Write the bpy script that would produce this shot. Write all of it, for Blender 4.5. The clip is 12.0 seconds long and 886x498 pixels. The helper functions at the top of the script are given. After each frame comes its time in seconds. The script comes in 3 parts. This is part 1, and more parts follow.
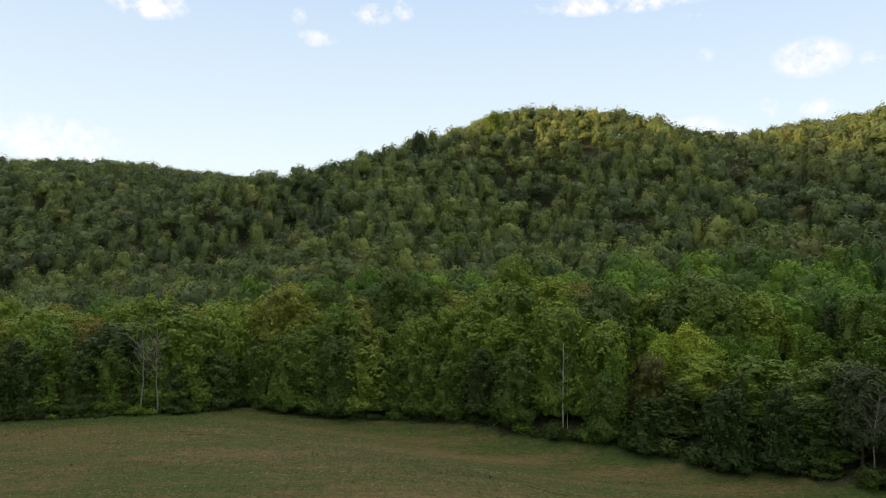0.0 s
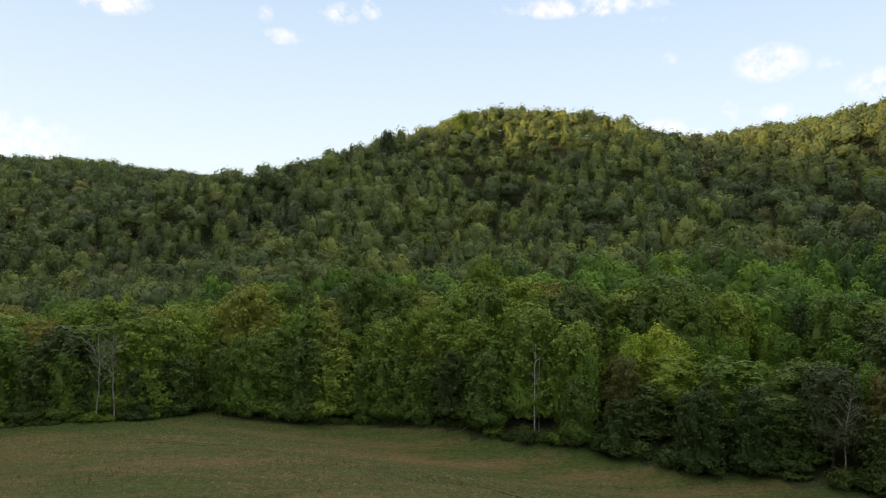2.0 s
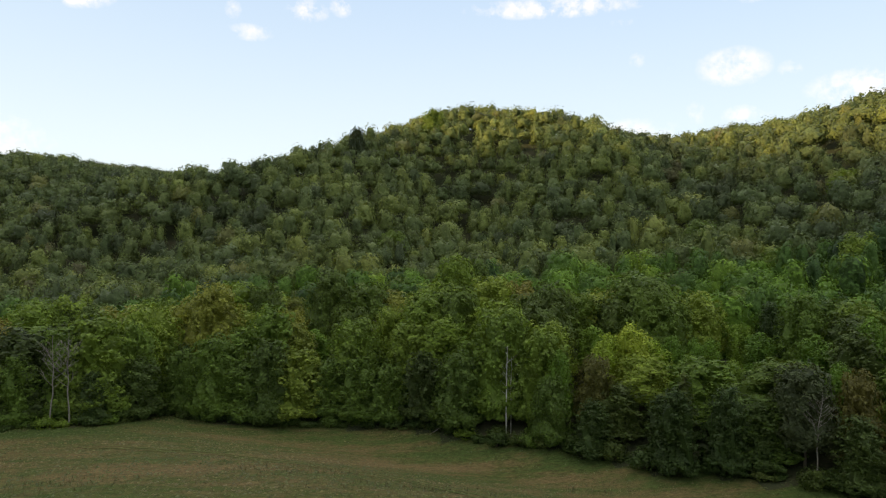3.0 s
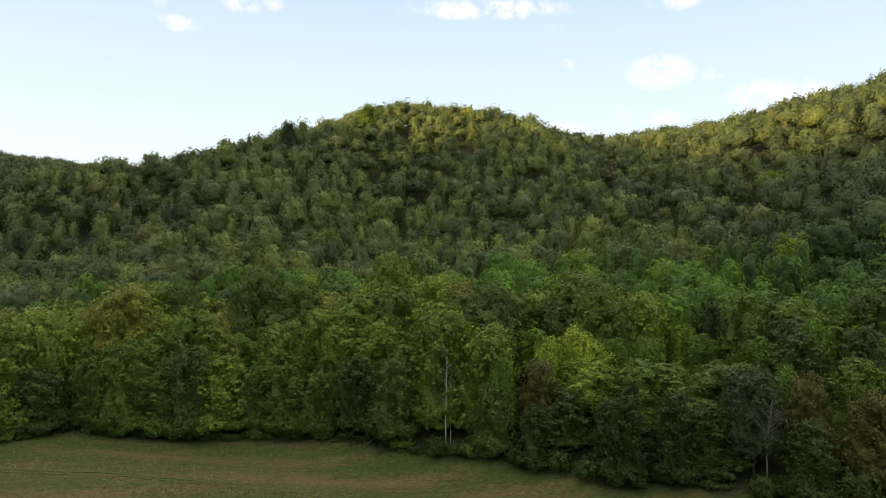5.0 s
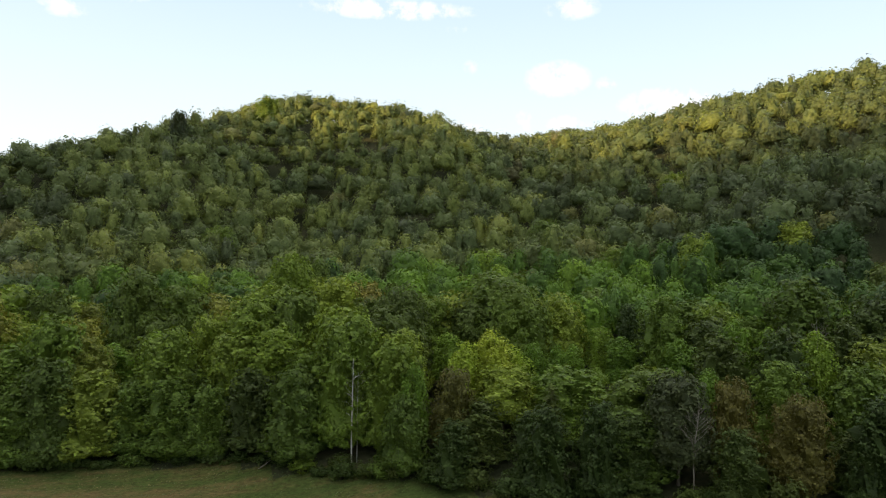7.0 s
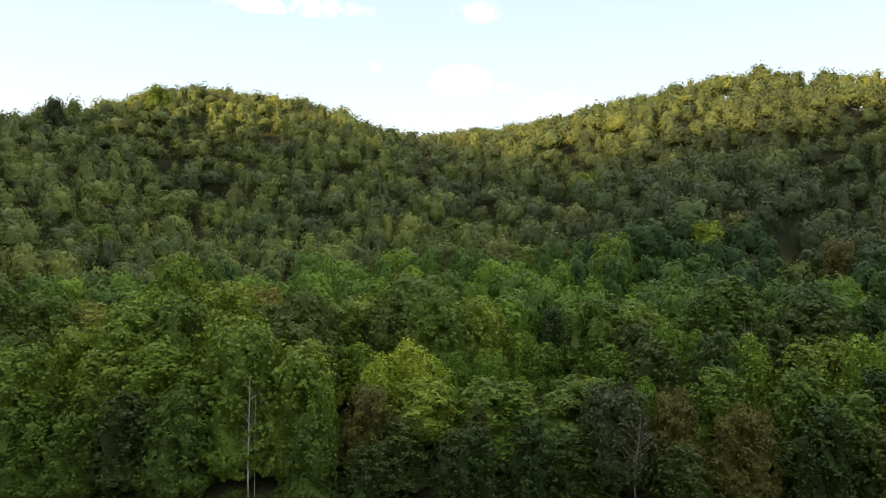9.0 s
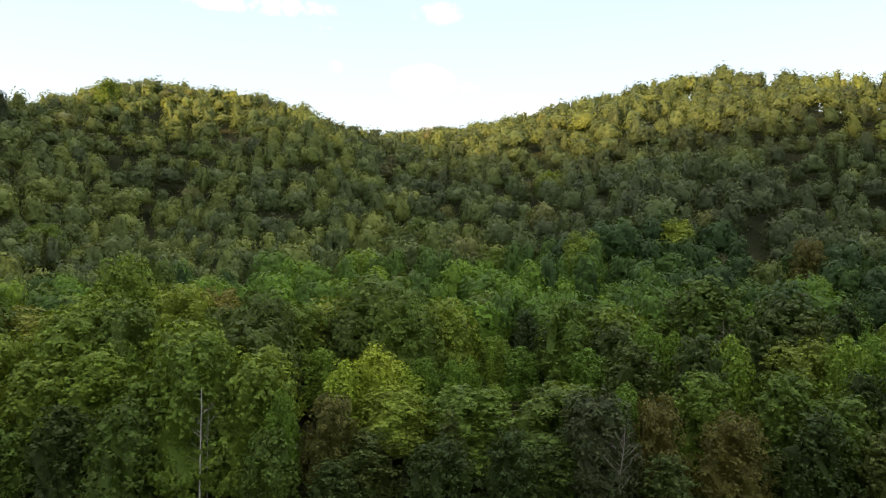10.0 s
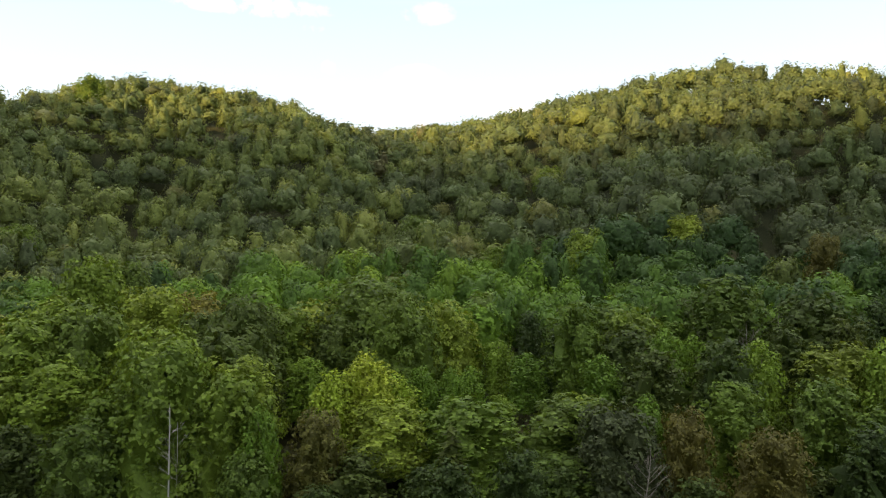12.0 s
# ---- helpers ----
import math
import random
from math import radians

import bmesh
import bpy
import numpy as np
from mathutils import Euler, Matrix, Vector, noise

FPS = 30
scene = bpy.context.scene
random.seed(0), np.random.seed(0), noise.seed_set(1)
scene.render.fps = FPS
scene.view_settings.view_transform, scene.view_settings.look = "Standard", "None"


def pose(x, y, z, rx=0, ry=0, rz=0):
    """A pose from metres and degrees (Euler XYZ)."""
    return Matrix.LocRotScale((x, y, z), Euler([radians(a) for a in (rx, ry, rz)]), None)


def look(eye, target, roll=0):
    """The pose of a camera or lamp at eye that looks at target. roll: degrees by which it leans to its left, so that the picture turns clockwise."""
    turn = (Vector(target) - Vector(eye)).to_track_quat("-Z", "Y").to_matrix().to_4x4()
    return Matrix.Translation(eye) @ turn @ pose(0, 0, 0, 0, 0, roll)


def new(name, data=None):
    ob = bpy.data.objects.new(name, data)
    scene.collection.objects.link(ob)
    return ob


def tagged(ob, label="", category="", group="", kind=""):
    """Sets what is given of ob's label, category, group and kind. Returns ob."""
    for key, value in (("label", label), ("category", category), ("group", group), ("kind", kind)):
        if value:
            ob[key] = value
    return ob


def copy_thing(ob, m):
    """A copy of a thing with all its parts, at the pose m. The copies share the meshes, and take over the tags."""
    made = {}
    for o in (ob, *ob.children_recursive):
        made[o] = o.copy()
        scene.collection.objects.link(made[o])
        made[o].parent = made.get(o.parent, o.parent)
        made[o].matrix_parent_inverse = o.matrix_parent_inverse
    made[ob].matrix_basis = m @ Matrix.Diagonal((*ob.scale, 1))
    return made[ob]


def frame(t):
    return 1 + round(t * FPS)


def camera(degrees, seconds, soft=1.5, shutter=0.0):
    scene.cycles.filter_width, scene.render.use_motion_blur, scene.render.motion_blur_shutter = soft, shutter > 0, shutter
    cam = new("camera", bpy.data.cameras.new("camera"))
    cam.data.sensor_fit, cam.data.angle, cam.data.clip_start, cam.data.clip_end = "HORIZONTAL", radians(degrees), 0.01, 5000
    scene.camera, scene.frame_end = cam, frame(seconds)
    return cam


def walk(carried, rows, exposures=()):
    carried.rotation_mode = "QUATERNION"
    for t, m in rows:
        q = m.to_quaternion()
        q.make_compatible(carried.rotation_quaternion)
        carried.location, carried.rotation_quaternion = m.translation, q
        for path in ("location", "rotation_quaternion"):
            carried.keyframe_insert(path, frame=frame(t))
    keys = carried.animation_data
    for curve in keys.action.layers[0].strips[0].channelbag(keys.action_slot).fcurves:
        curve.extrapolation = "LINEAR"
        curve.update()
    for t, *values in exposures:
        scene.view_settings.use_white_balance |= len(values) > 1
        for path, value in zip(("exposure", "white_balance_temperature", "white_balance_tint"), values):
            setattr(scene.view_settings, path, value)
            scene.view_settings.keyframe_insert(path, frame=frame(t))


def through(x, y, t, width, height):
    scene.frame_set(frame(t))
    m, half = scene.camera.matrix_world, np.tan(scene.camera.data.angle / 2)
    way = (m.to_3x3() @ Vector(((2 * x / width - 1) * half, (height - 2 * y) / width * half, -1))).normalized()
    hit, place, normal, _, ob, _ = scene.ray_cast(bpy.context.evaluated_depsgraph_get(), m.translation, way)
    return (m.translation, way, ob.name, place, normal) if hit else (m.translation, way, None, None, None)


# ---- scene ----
cam = camera(65.4, 12.0, soft=1.15)
PATH = [
    (0, (3.234, 0.788, 44.382), (3.227, 2.787, 44.43), 0.8),
    (0.5, (3.127, 1.482, 44.362), (3.134, 3.481, 44.411), 0.8),
    (1, (3.007, 2.354, 44.362), (3.03, 4.353, 44.412), 0.8),
    (1.5, (2.88, 3.465, 44.372), (2.924, 5.464, 44.421), 0.8),
    (2, (2.774, 4.842, 44.393), (2.86, 6.839, 44.443), 0.8),
    (2.5, (2.669, 6.542, 44.421), (2.8, 8.537, 44.47), 0.9),
    (3, (2.606, 8.71, 44.441), (2.781, 10.702, 44.489), 0.9),
    (5, (3.076, 19.449, 44.523), (3.44, 21.415, 44.571), 1.0),
    (5.5, (3.382, 22.713, 44.559), (3.82, 24.664, 44.607), 1.0),
    (6, (3.707, 26.175, 44.575), (4.216, 28.109, 44.624), 1.0),
    (6.5, (4.209, 29.762, 44.602), (4.783, 31.677, 44.652), 1.0),
    (7, (4.844, 33.497, 44.619), (5.48, 35.392, 44.672), 1.0),
    (9, (8.856, 49.744, 44.757), (9.747, 51.534, 44.816), 0.6),
    (9.5, (10.178, 53.892, 44.8), (11.13, 55.65, 44.86), 0.5),
    (10, (11.625, 58.066, 44.834), (12.612, 59.805, 44.895), 0.4),
    (10.5, (13.169, 62.089, 44.903), (14.176, 63.816, 44.965), 0.2),
    (11, (14.707, 65.461, 44.924), (15.711, 67.189, 44.986), 0.1),
    (11.5, (16.096, 67.921, 44.836), (17.098, 69.65, 44.899), 0.0),
    (12, (17.347, 69.769, 44.726), (18.35, 71.498, 44.788), -0.0),
]
walk(cam, [(t, look(eye, target, roll)) for t, eye, target, roll in PATH],
     exposures=[(0.0, 0.69, 6350, 10), (3.0, 0.73, 6400, 10), (5.5, 0.84, 6480, 10), (7.0, 0.92, 6520, 10), (9.5, 1.03, 6600, 10), (12.0, 1.12, 6650, 10)])

# ---------------------------------------------------------------- light
SUN_AZ = 246.0      # compass bearing of the sun, clockwise from +y
SUN_EL = 8.0


def node(nt, kind, **settings):
    n = nt.nodes.new(kind)
    for key, value in settings.items():
        if key == "inputs":
            for k, v in value.items():
                n.inputs[k].default_value = v
        elif key == "op":
            n.operation = value
        elif key == "blend":
            n.blend_type = value
        elif key == "data":
            n.data_type = value
    return n


def ramp(nt, stops):
    n = nt.nodes.new("ShaderNodeValToRGB")
    while len(n.color_ramp.elements) < len(stops):
        n.color_ramp.elements.new(0.5)
    for e, (p, c) in zip(n.color_ramp.elements, stops):
        e.position, e.color = p, (c if len(c) == 4 else (*c, 1))
    return n


def sky_direction(azimuth, elevation):
    a, e = radians(azimuth), radians(elevation)
    return (math.sin(a) * math.cos(e), math.cos(a) * math.cos(e), math.sin(e))


def build_world():
    w = bpy.data.worlds.new("world")
    scene.world = w
    w.use_nodes = True
    nt = w.node_tree
    nt.nodes.clear()
    link = nt.links.new
    out = nt.nodes.new("ShaderNodeOutputWorld")
    bg = nt.nodes.new("ShaderNodeBackground")
    sky = nt.nodes.new("ShaderNodeTexSky")
    sky.sky_type, sky.sun_disc = "NISHITA", False
    sky.sun_elevation, sky.sun_rotation = radians(SUN_EL), radians(SUN_AZ)
    sky.air_density, sky.dust_density, sky.ozone_density = 1.0, 0.8, 2.0
    scale = node(nt, "ShaderNodeMix", data="RGBA", blend="MULTIPLY", inputs={0: 1.0})
    scale.inputs[7].default_value = (SKY, SKY, SKY, 1)
    link(sky.outputs[0], scale.inputs[6])
    co = nt.nodes.new("ShaderNodeTexCoord")
    sep = nt.nodes.new("ShaderNodeSeparateXYZ")
    link(co.outputs["Generated"], sep.inputs[0])
    # pale evening haze over the horizon
    hz = node(nt, "ShaderNodeMapRange", inputs={1: 0.0, 2: 0.6, 3: 0.92, 4: 0.75})
    link(sep.outputs[2], hz.inputs[0])
    haze = node(nt, "ShaderNodeMix", data="RGBA")
    tone = ramp(nt, [(0.0, (1.12, 1.15, 1.12)), (0.14, (1.0, 1.11, 1.14)), (0.36, (0.76, 0.93, 1.13)), (0.62, (1.5, 1.55, 1.55)), (1.0, (2.5, 2.45, 2.3))])
    link(sep.outputs[2], tone.inputs[0])
    link(hz.outputs[0], haze.inputs[0])
    link(scale.outputs[2], haze.inputs[6])
    link(tone.outputs[0], haze.inputs[7])
    # small evening clouds: centre bearing, height, half width, half height, strength
    last = haze.outputs[2]
    wob = node(nt, "ShaderNodeTexNoise", inputs={"Scale": 34.0, "Detail": 8.0, "Roughness": 0.66})
    link(co.outputs["Generated"], wob.inputs["Vector"])
    total = None
    for az, el, wx, wz, amount in CLOUDS:
        d = Vector(sky_direction(az, el))
        side, up = Vector((math.cos(radians(az)), -math.sin(radians(az)), 0)), Vector((0, 0, 1))
        parts = []
        for axis, width in ((side, wx), (up, wz)):
            dot = node(nt, "ShaderNodeVectorMath", op="DOT_PRODUCT")
            dot.inputs[1].default_value = axis
            link(co.outputs["Generated"], dot.inputs[0])
            sub = node(nt, "ShaderNodeMath", op="SUBTRACT")
            sub.inputs[1].default_value = axis.dot(d)
            link(dot.outputs["Value"], sub.inputs[0])
            div = node(nt, "ShaderNodeMath", op="DIVIDE")
            div.inputs[1].default_value = math.sin(radians(width))
            link(sub.outputs[0], div.inputs[0])
            sq = node(nt, "ShaderNodeMath", op="POWER")
            ab = node(nt, "ShaderNodeMath", op="ABSOLUTE")
            link(div.outputs[0], ab.inputs[0])
            link(ab.outputs[0], sq.inputs[0])
            sq.inputs[1].default_value = 2.0
            parts.append(sq)
        add = node(nt, "ShaderNodeMath", op="ADD")
        link(parts[0].outputs[0], add.inputs[0])
        link(parts[1].outputs[0], add.inputs[1])
        fall = node(nt, "ShaderNodeMapRange", inputs={1: 0.0, 2: 2.2, 3: amount, 4: 0.0})
        link(add.outputs[0], fall.inputs[0])
        if total is None:
            total = fall.outputs[0]
        else:
            mx = node(nt, "ShaderNodeMath", op="MAXIMUM")
            link(total, mx.inputs[0])
            link(fall.outputs[0], mx.inputs[1])
            total = mx.outputs[0]
    sh = node(nt, "ShaderNodeMapRange", inputs={1: 0.38, 2: 0.66, 3: 0.0, 4: 1.0})
    link(wob.outputs[0], sh.inputs[0])
    ml = node(nt, "ShaderNodeMath", op="MULTIPLY")
    link(total, ml.inputs[0])
    link(sh.outputs[0], ml.inputs[1])
    puff = node(nt, "ShaderNodeMapRange", inputs={1: 0.10, 2: 0.85, 3: 0.0, 4: 0.95})
    link(ml.outputs[0], puff.inputs[0])
    cl = node(nt, "ShaderNodeMix", data="RGBA")
    cl.inputs[7].default_value = (1.2, 1.12, 1.08, 1)
    link(puff.outputs[0], cl.inputs[0])
    link(last, cl.inputs[6])
    link(cl.outputs[2], bg.inputs[0])
    bg.inputs[1].default_value = WORLD
    link(bg.outputs[0], out.inputs[0])


SKY, WORLD = 0.12, 0.6
CLOUDS = [(-23.8, 19.2, 2.21, 0.94, 1.4), (-10.9, 17.9, 1.44, 0.51, 0.77), (-6.5, 19.9, 1.36, 0.68, 0.90), (-3.7, 20.5, 0.85, 0.68, 0.90), (-12.3, 19.5, 0.51, 0.59, 0.63),
          (13.7, 20.5, 5.52, 0.59, 1.08), (19.3, 19.2, 0.77, 0.42, 0.54), (27.8, 15.3, 2.04, 1.10, 0.95), (31.7, 14.8, 0.68, 0.51, 0.72), (28.7, 11.8, 1.53, 0.59, 0.72),
          (25.0, 12.0, 0.77, 0.77, 0.54), (20.6, 16.3, 0.51, 0.51, 0.59), (36.5, 13.0, 2.89, 1.10, 1.03), (29.0, 20.6, 1.70, 0.68, 0.81), (-31.0, 8.6, 5.10, 1.44, 0.90),
          (20.0, 10.6, 3.40, 1.02, 0.72)]
build_world()

sun = new("sun", bpy.data.lights.new("sun", "SUN"))
sun.data.energy, sun.data.angle, sun.data.color = 5.0, radians(1.0), (1.0, 0.68, 0.34)
sun.matrix_basis = look(Vector(sky_direction(SUN_AZ, SUN_EL)) * 3000, (0, 0, 0))

# ---------------------------------------------------------------- materials


def material(name):
    m = bpy.data.materials.new(name)
    m.use_nodes = True
    nt = m.node_tree
    nt.nodes.clear()
    return m, nt, nt.links.new, nt.nodes.new("ShaderNodeOutputMaterial")


def leaf_material(name, stops, per_tree="object", through=0.18, gloss=0.55):
    """Foliage: one tone a tree from the ramp, small changes leaf by leaf, some light passing through."""
    m, nt, link, out = material(name)
    if per_tree == "object":
        src = nt.nodes.new("ShaderNodeObjectInfo").outputs["Random"]
    else:
        at = nt.nodes.new("ShaderNodeAttribute")
        at.attribute_name = "tone"
        src = at.outputs["Fac"]
    tone = ramp(nt, stops)
    tone.color_ramp.interpolation = "LINEAR"
    link(src, tone.inputs[0])
    geo = nt.nodes.new("ShaderNodeNewGeometry")
    isl = node(nt, "ShaderNodeMapRange", inputs={1: 0.0, 2: 1.0, 3: 0.68, 4: 1.32})
    link(geo.outputs["Random Per Island"], isl.inputs[0])
    co = nt.nodes.new("ShaderNodeTexCoord")
    nz = node(nt, "ShaderNodeTexNoise", inputs={"Scale": 0.35, "Detail": 3.0})
    link(geo.outputs["Position"], nz.inputs["Vector"])
    nr = node(nt, "ShaderNodeMapRange", inputs={1: 0.3, 2: 0.7, 3: 0.88, 4: 1.12})
    link(nz.outputs[0], nr.inputs[0])
    fine = node(nt, "ShaderNodeTexNoise", inputs={"Scale": 2.6, "Detail": 4.0, "Roughness": 0.7})
    link(geo.outputs["Position"], fine.inputs["Vector"])
    fr = node(nt, "ShaderNodeMapRange", inputs={1: 0.32, 2: 0.68, 3: 0.78, 4: 1.22})
    link(fine.outputs[0], fr.inputs[0])
    both = node(nt, "ShaderNodeMath", op="MULTIPLY")
    link(isl.outputs[0], both.inputs[0])
    link(fr.outputs[0], both.inputs[1])
    bump = node(nt, "ShaderNodeBump", inputs={"Strength": 0.3, "Distance": 0.2})
    link(fine.outputs[0], bump.inputs["Height"])
    mul = node(nt, "ShaderNodeMath", op="MULTIPLY")
    link(both.outputs[0], mul.inputs[0])
    link(nr.outputs[0], mul.inputs[1])
    col = node(nt, "ShaderNodeVectorMath", op="SCALE")
    link(tone.outputs[0], col.inputs[0])
    link(mul.outputs[0], col.inputs["Scale"])
    bs = node(nt, "ShaderNodeBsdfPrincipled", inputs={"Roughness": gloss, "Specular IOR Level": 0.16})
    tr = nt.nodes.new("ShaderNodeBsdfTranslucent")
    link(col.outputs[0], bs.inputs["Base Color"])
    link(bump.outputs[0], bs.inputs["Normal"])
    warm = node(nt, "ShaderNodeVectorMath", op="MULTIPLY")
    warm.inputs[1].default_value = (2.0, 1.8, 0.8)
    link(col.outputs[0], warm.inputs[0])
    link(warm.outputs[0], tr.inputs["Color"])
    mix = node(nt, "ShaderNodeMixShader", inputs={0: through})
    link(bs.outputs[0], mix.inputs[1])
    link(tr.outputs[0], mix.inputs[2])
    link(mix.outputs[0], out.inputs[0])
    return m


def bark_material(name, dark, light, shine=0.3):
    m, nt, link, out = material(name)
    co = nt.nodes.new("ShaderNodeTexCoord")
    mp = node(nt, "ShaderNodeMapping")
    mp.inputs["Scale"].default_value = (3, 3, 0.6)
    link(co.outputs["Object"], mp.inputs[0])
    nz = node(nt, "ShaderNodeTexNoise", inputs={"Scale": 2.2, "Detail": 6.0, "Roughness": 0.65})
    link(mp.outputs[0], nz.inputs["Vector"])
    rp = ramp(nt, [(0.3, dark), (0.7, light)])
    link(nz.outputs[0], rp.inputs[0])
    bp = node(nt, "ShaderNodeBump", inputs={"Strength": 0.6, "Distance": 0.05})
    link(nz.outputs[0], bp.inputs["Height"])
    bs = node(nt, "ShaderNodeBsdfPrincipled", inputs={"Roughness": 0.9, "Specular IOR Level": shine})
    link(rp.outputs[0], bs.inputs["Base Color"])
    link(bp.outputs[0], bs.inputs["Normal"])
    link(bs.outputs[0], out.inputs[0])
    return m


def ground_material(name, low, mid, high, fine):
    m, nt, link, out = material(name)
    geo = nt.nodes.new("ShaderNodeNewGeometry")
    a = node(nt, "ShaderNodeTexNoise", inputs={"Scale": 0.035, "Detail": 5.0, "Roughness": 0.6})
    b = node(nt, "ShaderNodeTexNoise", inputs={"Scale": fine, "Detail": 6.0, "Roughness": 0.7})
    st = nt.nodes.new("ShaderNodeMapping")
    st.inputs["Scale"].default_value = (0.35, 1.0, 1.0)
    st.inputs["Rotation"].default_value = (0, 0, radians(12))
    link(geo.outputs["Position"], st.inputs[0])
    link(st.outputs[0], a.inputs["Vector"])
    link(geo.outputs["Position"], b.inputs["Vector"])
    mx = node(nt, "ShaderNodeMix", data="FLOAT", inputs={0: 0.42})
    link(a.outputs[0], mx.inputs[2])
    link(b.outputs[0], mx.inputs[3])
    rp = ramp(nt, [(0.41, low), (0.5, mid), (0.6, high)])
    link(mx.outputs[0], rp.inputs[0])
    bp = node(nt, "ShaderNodeBump", inputs={"Strength": 0.7, "Distance": 0.3})
    link(b.outputs[0], bp.inputs["Height"])
    bs = node(nt, "ShaderNodeBsdfPrincipled", inputs={"Roughness": 0.95, "Specular IOR Level": 0.1})
    link(rp.outputs[0], bs.inputs["Base Color"])
    link(bp.outputs[0], bs.inputs["Normal"])
    link(bs.outputs[0], out.inputs[0])
    return m


def meadow_material():
    """Uncut grass: long tan and green drifts, patches some metres wide, a fine grain of tufts; lusher beside the wood."""
    m, nt, link, out = material("meadow_grass")
    geo = nt.nodes.new("ShaderNodeNewGeometry")

    def noise_at(size, turn, scale, detail, rough):
        mp = nt.nodes.new("ShaderNodeMapping")
        mp.inputs["Scale"].default_value = size
        mp.inputs["Rotation"].default_value = (0, 0, radians(turn))
        link(geo.outputs["Position"], mp.inputs[0])
        nz = node(nt, "ShaderNodeTexNoise", inputs={"Scale": scale, "Detail": detail, "Roughness": rough})
        link(mp.outputs[0], nz.inputs["Vector"])
        return nz.outputs[0]

    def math_of(op, a, b):
        mt = node(nt, "ShaderNodeMath", op=op)
        for i, v in enumerate((a, b)):
            if isinstance(v, float):
                mt.inputs[i].default_value = v
            else:
                link(v, mt.inputs[i])
        return mt.outputs[0]

    drift = noise_at((0.22, 1.0, 1.0), 14, 0.11, 5.0, 0.62)
    patch = noise_at((0.5, 1.0, 1.0), 5, 0.45, 4.0, 0.65)
    grain = noise_at((0.7, 1.0, 1.0), 0, 1.3, 6.0, 0.8)
    at = nt.nodes.new("ShaderNodeAttribute")
    at.attribute_name = "lush"
    mix = math_of("ADD", math_of("MULTIPLY", drift, 0.62), math_of("MULTIPLY", patch, 0.38))
    mix = math_of("SUBTRACT", mix, math_of("MULTIPLY", at.outputs["Fac"], 0.09))
    rp = ramp(nt, [(0.38, (0.044, 0.064, 0.016)), (0.45, (0.062, 0.068, 0.020)), (0.51, (0.086, 0.073, 0.027)), (0.59, (0.116, 0.084, 0.037))])
    link(mix, rp.inputs[0])
    gr = node(nt, "ShaderNodeMapRange", inputs={1: 0.3, 2: 0.7, 3: 0.4, 4: 1.6})
    link(grain, gr.inputs[0])
    col = node(nt, "ShaderNodeVectorMath", op="SCALE")
    link(rp.outputs[0], col.inputs[0])
    link(gr.outputs[0], col.inputs["Scale"])
    bp = node(nt, "ShaderNodeBump", inputs={"Strength": 0.9, "Distance": 0.35})
    link(grain, bp.inputs["Height"])
    bs = node(nt, "ShaderNodeBsdfPrincipled", inputs={"Roughness": 0.95, "Specular IOR Level": 0.08})
    link(col.outputs[0], bs.inputs["Base Color"])
    link(bp.outputs[0], bs.inputs["Normal"])
    link(bs.outputs[0], out.inputs[0])
    return m


GREEN = [(0.0, (0.039, 0.056, 0.013)), (0.3, (0.061, 0.096, 0.015)), (0.6, (0.084, 0.133, 0.017)), (0.88, (0.120, 0.163, 0.020)), (0.95, (0.120, 0.138, 0.021)), (1.0, (0.106, 0.104, 0.021))]
OAK = [(0.0, (0.052, 0.071, 0.016)), (0.3, (0.082, 0.123, 0.018)), (0.6, (0.117, 0.171, 0.020)), (0.88, (0.163, 0.210, 0.025)), (0.95, (0.161, 0.177, 0.026)), (1.0, (0.146, 0.131, 0.026))]
BRIGHT = [(0.0, (0.074, 0.133, 0.015)), (0.5, (0.098, 0.168, 0.018)), (1.0, (0.129, 0.193, 0.022))]
LIME = [(0.0, (0.179, 0.258, 0.024)), (1.0, (0.228, 0.278, 0.029))]
DARK = [(0.0, (0.030, 0.050, 0.011)), (0.6, (0.041, 0.064, 0.013)), (1.0, (0.058, 0.076, 0.015))]
RUST = [(0.0, (0.071, 0.078, 0.017)), (1.0, (0.094, 0.081, 0.019))]
BLUE = [(0.0, (0.037, 0.050, 0.020)), (1.0, (0.046, 0.059, 0.022))]
leaf_green = leaf_material("leaf_green", GREEN)
leaf_bright = leaf_material("leaf_bright", BRIGHT)
leaf_oak = leaf_material("leaf_oak", OAK)
leaf_lime = leaf_material("leaf_lime", LIME)
leaf_dark = leaf_material("leaf_dark", DARK)
leaf_rust = leaf_material("leaf_rust", RUST)
leaf_blue = leaf_material("leaf_blue", BLUE)
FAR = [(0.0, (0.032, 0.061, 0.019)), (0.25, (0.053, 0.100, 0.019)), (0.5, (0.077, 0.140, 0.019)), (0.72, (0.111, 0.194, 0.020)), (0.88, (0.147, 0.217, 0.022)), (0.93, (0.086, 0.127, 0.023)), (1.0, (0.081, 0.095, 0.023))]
# ridge leaves, greyer and bluer: distance haze mixed into their colour
RIDGE_HAZE = [(0.0, (0.055, 0.071, 0.030)), (0.25, (0.078, 0.106, 0.038)), (0.5, (0.104, 0.131, 0.039)), (0.75, (0.141, 0.173, 0.042)), (0.9, (0.164, 0.182, 0.042)), (1.0, (0.099, 0.097, 0.042))]
leaf_ridge_haze = leaf_material("leaf_ridge_haze", RIDGE_HAZE, "tone")
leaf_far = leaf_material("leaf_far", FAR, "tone")
